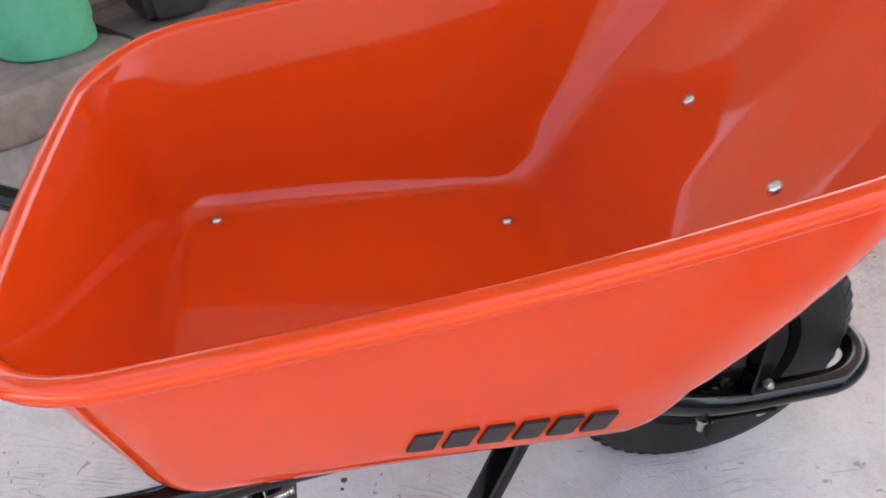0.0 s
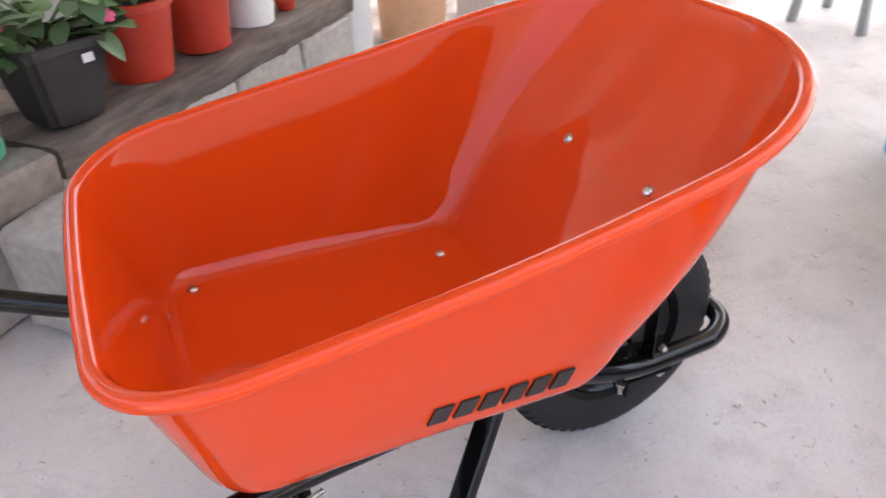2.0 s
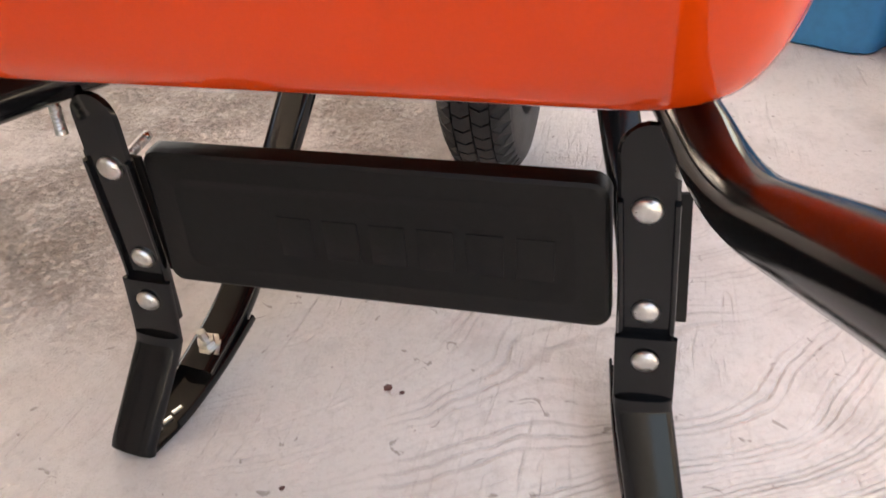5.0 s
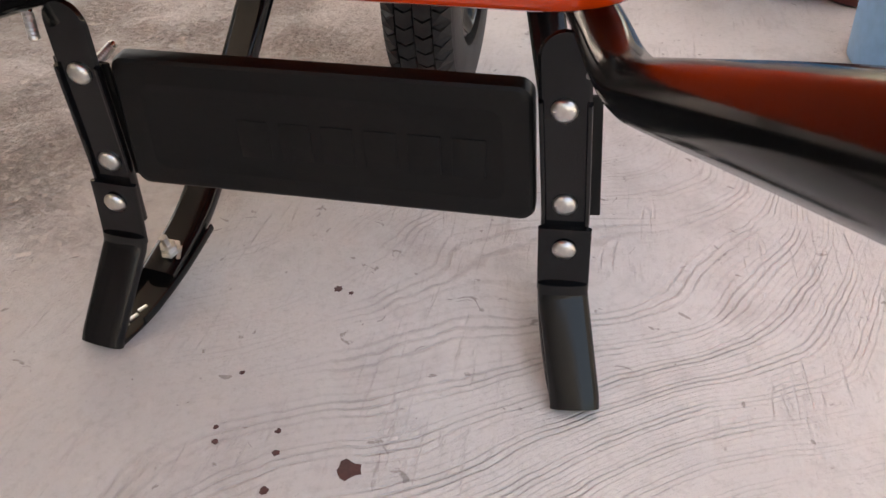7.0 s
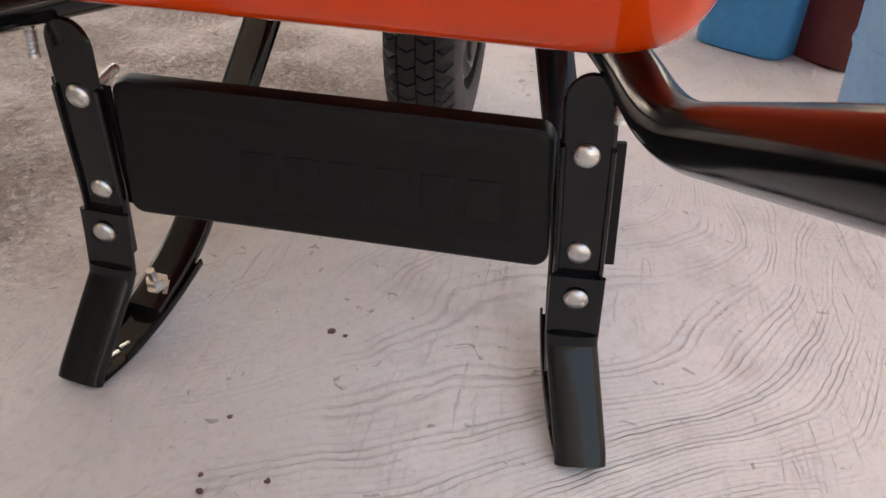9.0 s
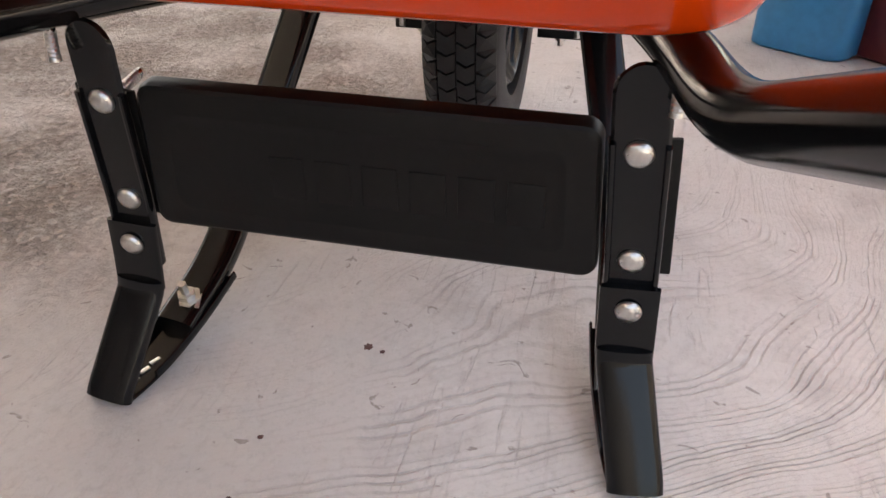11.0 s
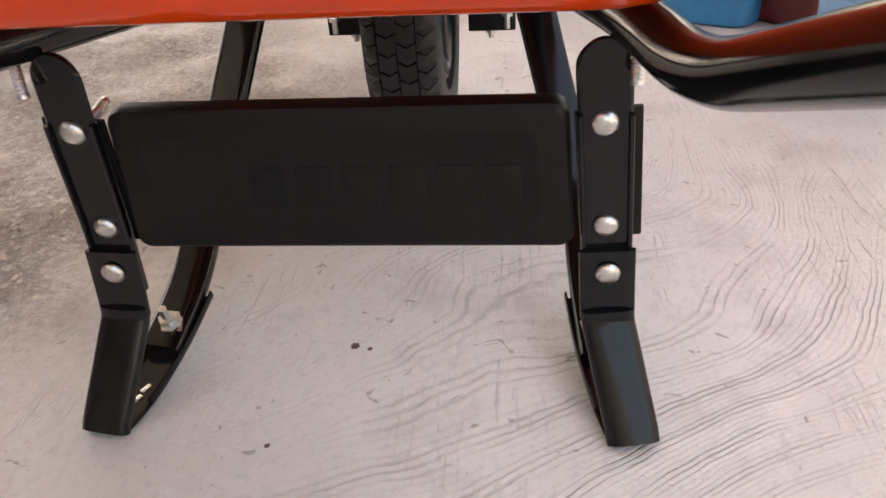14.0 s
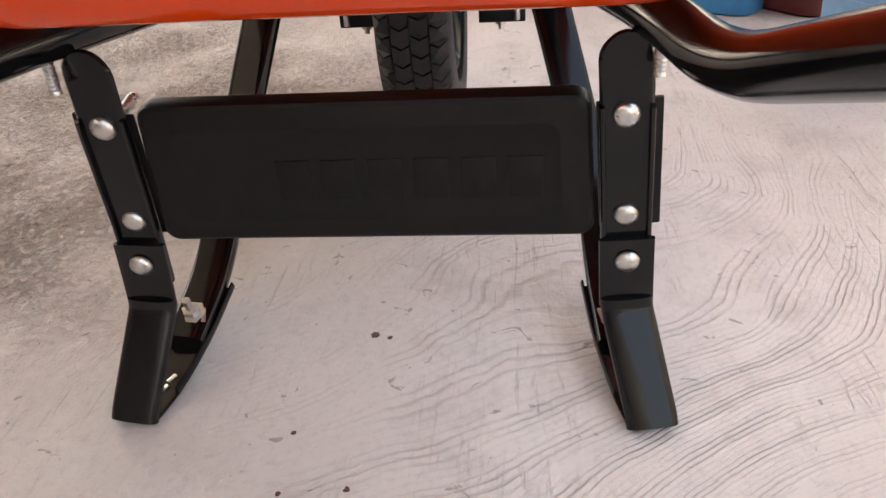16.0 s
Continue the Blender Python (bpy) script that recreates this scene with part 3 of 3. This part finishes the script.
part("core", box(2.6, 0.52, 0.26, 0.01, pose(0.75, 0.30, 0.13)), BLOCK, bench, "grey cement core")
x, i = -0.5, 0
rnd = random.Random(4)
while x < 1.75:
    w = rnd.uniform(0.24, 0.38)
    z = 0.0
    for h in (0.25,):
        part("stone", rough_block(w - 0.012, 0.07, h - 0.004, i + z, 0.006), BLOCK, bench).matrix_basis = pose(x + w / 2, 0.03, z + h / 2)
        z += h
    x += w
    i += 1
x = -0.5
while x < 1.8:
    w = rnd.uniform(0.28, 0.5)
    part("plank", rough_block(w - 0.01, 0.40, 0.085, i, 0.016, 5), PLANK, bench).matrix_basis = pose(x + w / 2, 0.44, 0.288 + rnd.uniform(-0.004, 0.004), rnd.uniform(-1, 1), rnd.uniform(-1, 1), rnd.uniform(-2, 2))
    x += w
    i += 1
def beam(length, depth, thick, seed):
    """A worn timber: split ends, ragged front edge and long cracks."""
    bm = bmesh.new()
    n, loops = 46, []
    for i in range(n + 1):
        q = -length / 2 + length * i / n
        worn = 0.016 * noise.noise(Vector((q * 7, seed, 0))) + 0.008 * noise.noise(Vector((q * 31, seed, 4)))
        sag = 0.010 * noise.noise(Vector((q * 4, seed, 9)))
        crack = 0.012 * max(0.0, noise.noise(Vector((q * 5, seed, 17))))
        f, k, t, l = -depth / 2 + worn, depth / 2, thick / 2 + sag, -thick / 2 + 0.3 * worn
        prof = [(f + 0.004, l), (f, l * 0.5), (f + crack, l * 0.15), (f - 0.002, t * 0.3), (f + 0.006, t * 0.85), (f + 0.018, t), (f + 0.05, t + 0.3 * sag), (f + 0.058, t - crack), (f + 0.066, t + 0.2 * sag), (0.0, t), (k, t), (k, l)]
        loops.append([Vector((q, y, z)) for y, z in prof])
    rings(bm, loops, True, True)
    return bm


part("front_beam", beam(1.42, 0.25, 0.078, 3.0), TIMBER, bench, "long split timber along the bench front").matrix_basis = pose(1.17, 0.118, 0.289, 0, 0, 0.6)
part("front_slab", rough_block(0.96, 0.28, 0.10, 9, 0.020, 6), STONE, bench, "rough rounded slab under the green bucket").matrix_basis = pose(-0.03, 0.115, 0.281, 0, 1.0, -1.0)
pier = part("cement_block", rough_block(0.25, 0.20, 0.25, 21, 0.014, 5), BLOCK)
pier.matrix_basis = BENCH @ pose(0.36, -0.115, 0.125, 0, 0, 6)
tagged(pier, "pale chipped cement block standing against the bench", "block")
BT = 0.328


# ---- pots and plants ----
def pot(name, r0, r1, h, mat, label, where, lip=0.012, square=False, soil=True, ribs=False):
    t = thing(name, label, "pot" if soil else "bucket", at=where)
    prof = [(0.001, 0.002), (r0 * 0.9, 0.0), (r0, 0.006)]
    for i in range(1, 10):
        s = i / 10
        wob = 0.0018 * math.sin(i * 2.4) if ribs else 0
        prof.append((r0 + (r1 - r0) * s + wob, 0.006 + (h - 0.03) * s))
    prof += [(r1, h - 0.024), (r1 + lip, h - 0.022), (r1 + lip, h - 0.002), (r1 + lip - 0.003, h), (r1 - 0.004, h), (r1 - 0.006, h - 0.03), (0.001, h - 0.032)]
    bm = lathe(prof, 4 if square else 40)
    if square:
        bmesh.ops.rotate(bm, verts=bm.verts, matrix=Matrix.Rotation(radians(45), 3, "Z"))
        bmesh.ops.bevel(bm, geom=[e for e in bm.edges if abs((e.verts[0].co - e.verts[1].co).z) > 0.004], offset=0.016, segments=3, affect="EDGES")
    part("vessel", bm, mat, t)
    if soil:
        part("soil", lathe([(0.001, h - 0.031), (r1 * 0.68 if square else r1 - 0.007, h - 0.031), (r1 * 0.4, h - 0.016), (0.001, h - 0.012)], 24), SOIL, t, "dark potting soil")
    return t


def leaf_mesh():
    bm = bmesh.new()
    n, rows_ = 7, []
    for i in range(n):
        s = i / (n - 1)
        w = 0.5 * math.sin(math.pi * s ** 0.8) ** 0.8 * 0.62 + 0.01
        droop = -0.22 * s * s
        rows_.append([bm.verts.new((s, w * e, droop + 0.10 * abs(e) * w * 2)) for e in (-1, -0.5, 0, 0.5, 1)])
    for a, b in zip(rows_, rows_[1:]):
        for j in range(4):
            bm.faces.new((a[j], a[j + 1], b[j + 1], b[j]))
    return bm


def flower_mesh():
    bm = bmesh.new()
    for k in range(5):
        a0 = 2 * math.pi * k / 5
        c = bm.verts.new((0, 0, 0))
        ring = [bm.verts.new((math.cos(a0 + d) * r, math.sin(a0 + d) * r, 0.12 * r + 0.03 * (k % 2))) for d, r in ((-0.62, 0.5), (-0.5, 0.92), (-0.15, 1.0), (0, 0.9), (0.15, 1.0), (0.5, 0.92), (0.62, 0.5))]
        for a, b in zip(ring, ring[1:]):
            bm.faces.new((c, a, b))
    return bm


LEAF_OB, FLOWER_OB = None, None


def plant(label, where, spread_r, height, leaves, flowers, seed, size=0.085):
    global LEAF_OB, FLOWER_OB
    t = thing("impatiens_plant", label, "plant", at=where)
    rnd = random.Random(seed)
    bm = bmesh.new()
    tips = []
    for i in range(14):
        a, r = rnd.uniform(0, 6.28), rnd.uniform(0.3, 1.05) * spread_r
        tip = Vector((math.cos(a) * r, math.sin(a) * r, height * rnd.uniform(0.15, 1.0)))
        p = smooth_path([(0, 0, -0.02), (tip.x * 0.3, tip.y * 0.3, tip.z * 0.6), tip], 0.05, 3)
        sweep(p, circle(0.003, 5), up=(0.3, 0.2, 0.9), bm=bm)
        tips.append(tip)
    part("stem", bm, STEM, t)
    for i in range(leaves):
        base = rnd.choice(tips) * rnd.uniform(0.45, 1.05)
        a = math.atan2(base.y, base.x) + rnd.uniform(-1.3, 1.3)
        s = size * rnd.uniform(0.6, 1.25)
        m = Matrix.Translation(base) @ Matrix.Rotation(a, 4, "Z") @ Matrix.Rotation(radians(rnd.uniform(-35, 45)), 4, "Y") @ Matrix.Rotation(radians(rnd.uniform(-30, 30)), 4, "X") @ Matrix.Scale(s, 4)
        if LEAF_OB is None:
            LEAF_OB = part("leaf", leaf_mesh(), LEAF, t)
            LEAF_OB.matrix_basis = m
        else:
            share(LEAF_OB, m, t)
    for i in range(flowers):
        base = rnd.choice(tips) * rnd.uniform(0.9, 1.12) + Vector((0, 0, 0.025))
        m = Matrix.Translation(base) @ Euler((radians(rnd.uniform(20, 80)), 0, rnd.uniform(-0.8, 1.2))).to_matrix().to_4x4() @ Matrix.Scale(rnd.uniform(0.017, 0.024), 4)
        if FLOWER_OB is None:
            FLOWER_OB = part("flower", flower_mesh(), PETAL, t, "bright pink five-petalled flower")
            FLOWER_OB.matrix_basis = m
        else:
            share(FLOWER_OB, m, t)
    return t


pot("plant_pot", 0.098, 0.104, 0.195, GREEN, "green plastic bucket used as a plant pot", pose(-0.380, 0.958, BT), 0.003, ribs=True)
plant("impatiens with pink flowers in the green bucket", pose(-0.380, 0.958, BT + 0.175), 0.15, 0.16, 80, 10, 1)
pot("plant_pot", 0.10, 0.140, 0.195, DARKPOT, "square black plastic plant pot with white tag", pose(-0.155, 1.125, BT, 0, 0, 30), 0.006, square=True)
tag_card = part("plant_tag", box(0.028, 0.003, 0.03, 0.001), WHITE)
tag_card.matrix_basis = pose(-0.073, 1.061, BT + 0.155, -8, 0, 30)
tagged(tag_card, "small white tag stuck on the black pot", "tag")
plant("leafy impatiens with pink flowers in the black pot", pose(-0.155, 1.125, BT + 0.175), 0.15, 0.15, 80, 9, 2)
pot("plant_pot", 0.082, 0.108, 0.21, TERRA, "red-orange plastic plant pot on the bench", pose(0.045, 1.335, BT), 0.006)
plant("small leafy plant in the red-orange pot", pose(0.045, 1.335, BT + 0.20), 0.12, 0.14, 45, 3, 3)
pot("plant_pot", 0.082, 0.102, 0.22, TERRA, "tall red-orange plastic plant pot on the bench", pose(0.235, 1.512, BT), 0.006)
plant("leafy plant in the tall red-orange pot", pose(0.235, 1.512, BT + 0.21), 0.12, 0.14, 45, 2, 5)
pot("plant_pot", 0.075, 0.09, 0.2, WHITE, "white plastic plant pot on the bench", pose(0.415, 1.685, BT), 0.004)
pot("plant_pot", 0.03, 0.035, 0.05, TERRA, "tiny red plastic pot on the bench", pose(0.56, 1.80, BT), 0.003, soil=False)

# ---- far side of the yard ----
pot("bucket", 0.13, 0.14, 0.42, WHITE, "pale bluish white plastic drum by the bench end", pose(0.83, 2.12, 0), 0.004, ribs=True, soil=False)
pot("bucket", 0.14, 0.16, 0.40, PEACH, "peach coloured plastic tub on the floor", pose(1.22, 2.30, 0), 0.006, ribs=True, soil=False)
crate = part("white_crate", box(0.38, 0.3, 0.34, 0.015, pose(0, 0, 0.17)), WHITE)
crate.matrix_basis = pose(1.75, 2.42, 0, 0, 0, 10)
tagged(crate, "white plastic box standing on the floor", "box")


def stool(where, label):
    t = thing("stool", label, "stool", "stools in the yard", where)
    part("seat", box(0.32, 0.32, 0.03, 0.008, pose(0, 0, 0.435)), STOOL, t)
    for a in (-1, 1):
        for b in (-1, 1):
            part("leg", sweep([Vector((a * 0.155, b * 0.155, 0)), Vector((a * 0.12, b * 0.12, 0.42))], strap(0.036, 0.036, 0.004), up=(1, 0, 0)), STOOL, t)
    for a in (-1, 1):
        part("stretcher", box(0.02, 0.26, 0.03, 0.003, pose(a * 0.138, 0, 0.2)), STOOL, t)


stool(pose(2.05, 2.18, 0, 0, 0, 35), "grey painted wooden stool in the bright yard")
stool(pose(2.95, 1.55, 0, 0, 0, 15), "grey painted wooden stool farther out")


def jug(name, w, d, h, mat, label, where, cap=MAROON, band=None):
    t = thing(name, label, "jug", at=where)
    bm = bmesh.new()
    loops = []
    for s, k in ((0, 0.9), (0.015, 0.99), (0.05, 1.0), (0.38, 1.0), (0.40, 0.985), (0.42, 1.0), (0.74, 1.0), (0.82, 0.93), (0.88, 0.72), (0.92, 0.42), (0.94, 0.3), (1.0, 0.28)):
        loop = []
        for i in range(28):
            a = 2 * math.pi * i / 28
            c, n = math.cos(a), math.sin(a)
            e = 0.45 if s < 0.85 else 0.8
            loop.append(Vector((math.copysign(abs(c) ** e, c) * w / 2 * k, math.copysign(abs(n) ** e, n) * d / 2 * k, s * h)))
        loops.append(loop)
    rings(bm, loops, True, True)
    part("body", bm, mat, t)
    part("cap", lathe([(0.001, h), (0.024, h), (0.024, h + 0.022), (0.020, h + 0.026), (0.001, h + 0.026)], 20), cap, t)
    grip = smooth_path([(-w * 0.34, 0, h * 0.84), (-w * 0.30, 0, h * 0.99), (-w * 0.08, 0, h * 0.99)], 0.03, 4)
    part("handle", sweep(grip, circle(0.012, 10), up=(0, 1, 0)), mat, t)
    if band:
        part("label", box(w * 0.62, 0.003, h * 0.3, 0.001, pose(0, -d / 2 - 0.001, h * 0.58)), band, t, "faded label on the front")
        for i in range(3):
            part("label_bar", box(w * (0.4 - 0.08 * i), 0.002, h * 0.035, 0.0005, pose(0, -d / 2 - 0.0035, h * (0.66 - 0.07 * i))), WHITE, t)
    return t


jug("plastic_jug", 0.20, 0.15, 0.30, CYAN, "light blue plastic jug with red cap beside the block wall", pose(2.06, 0.46, 0, 0, 0, -15))
jug("plastic_jug", 0.19, 0.15, 0.32, BLUE, "blue plastic jug with a faded label", pose(1.20, -0.525, 0, 0, 0, -122), band=LABEL)
jug("plastic_jug", 0.17, 0.17, 0.34, MAROON, "dark red plastic jug between blue ones", pose(1.18, -0.69, 0, 0, 0, -50))
drum = pot("drum", 0.14, 0.16, 0.40, PALEBLUE, "pale blue plastic drum on the floor", pose(0.82, -0.75, 0), 0.006, soil=False)
for z, r in ((0.13, 0.1475), (0.27, 0.1545)):
    part("hoop", lathe([(r - 0.004, z - 0.009), (r + 0.002, z - 0.006), (r + 0.003, z), (r + 0.002, z + 0.006), (r - 0.004, z + 0.009)], 40), PALEBLUE, drum, "raised ring moulded round the drum")

# ---- low wall of cement blocks ----
CORNER = pose(1.39, -0.18, 0, 0, 0, 42.5)
low_wall = thing("low_wall", "low wall of pale rendered cement blocks with open joints", "wall", at=CORNER)
tagged(low_wall, kind="structure")
rnd = random.Random(8)
for c in range(3):
    x = 0.0 if c % 2 == 0 else -0.0
    j = 0
    while x < 0.86:
        w = (0.20 if (c % 2 and j == 0) else rnd.uniform(0.27, 0.33))
        w = min(w, 0.9 - x)
        if w > 0.08:
            part("block", rough_block(w - 0.008, 0.16, 0.158, c * 7 + j, 0.007), BLOCK, low_wall).matrix_basis = pose(x + w / 2, -0.08 + rnd.uniform(-0.004, 0.004), 0.08 + 0.162 * c)
        x += w
        j += 1
    y = -0.16
    for j in range(3):
        part("block", rough_block(0.18, 0.33, 0.158, c * 5 + j + 40, 0.007), BLOCK, low_wall).matrix_basis = pose(0.09, y - 0.17, 0.08 + 0.162 * c)
        y -= 0.338

# ---- marks on the floor ----
for x, y, r, seed in ((-0.103, -0.048, 0.0105, 1), (-0.076, 0.021, 0.003, 2), (-0.098, 0.015, 0.0035, 3), (-0.081, 0.074, 0.0028, 4), (-0.096, 0.068, 0.003, 5), (-0.134, 0.011, 0.004, 6), (-0.018, 0.077, 0.003, 7), (0.112, 0.027, 0.005, 8), (0.108, 0.012, 0.003, 9)):
    rnd = random.Random(seed)
    bm = bmesh.new()
    ring = []
    for i in range(14):
        a, q = 2 * math.pi * i / 14, r * rnd.uniform(0.7, 1.15)
        ring.append(Vector((q * math.cos(a), q * math.sin(a), 0)))
    rings(bm, [ring, [p * 0.8 + Vector((0, 0, 0.0004)) for p in ring]], True, True)
    ob = part("floor_stain", bm, STAIN)
    ob.matrix_basis = pose(x + 0.005, y, 0.0006)
    tagged(ob, "dried dark reddish drop on the cement floor", "stain", "drops on the floor")
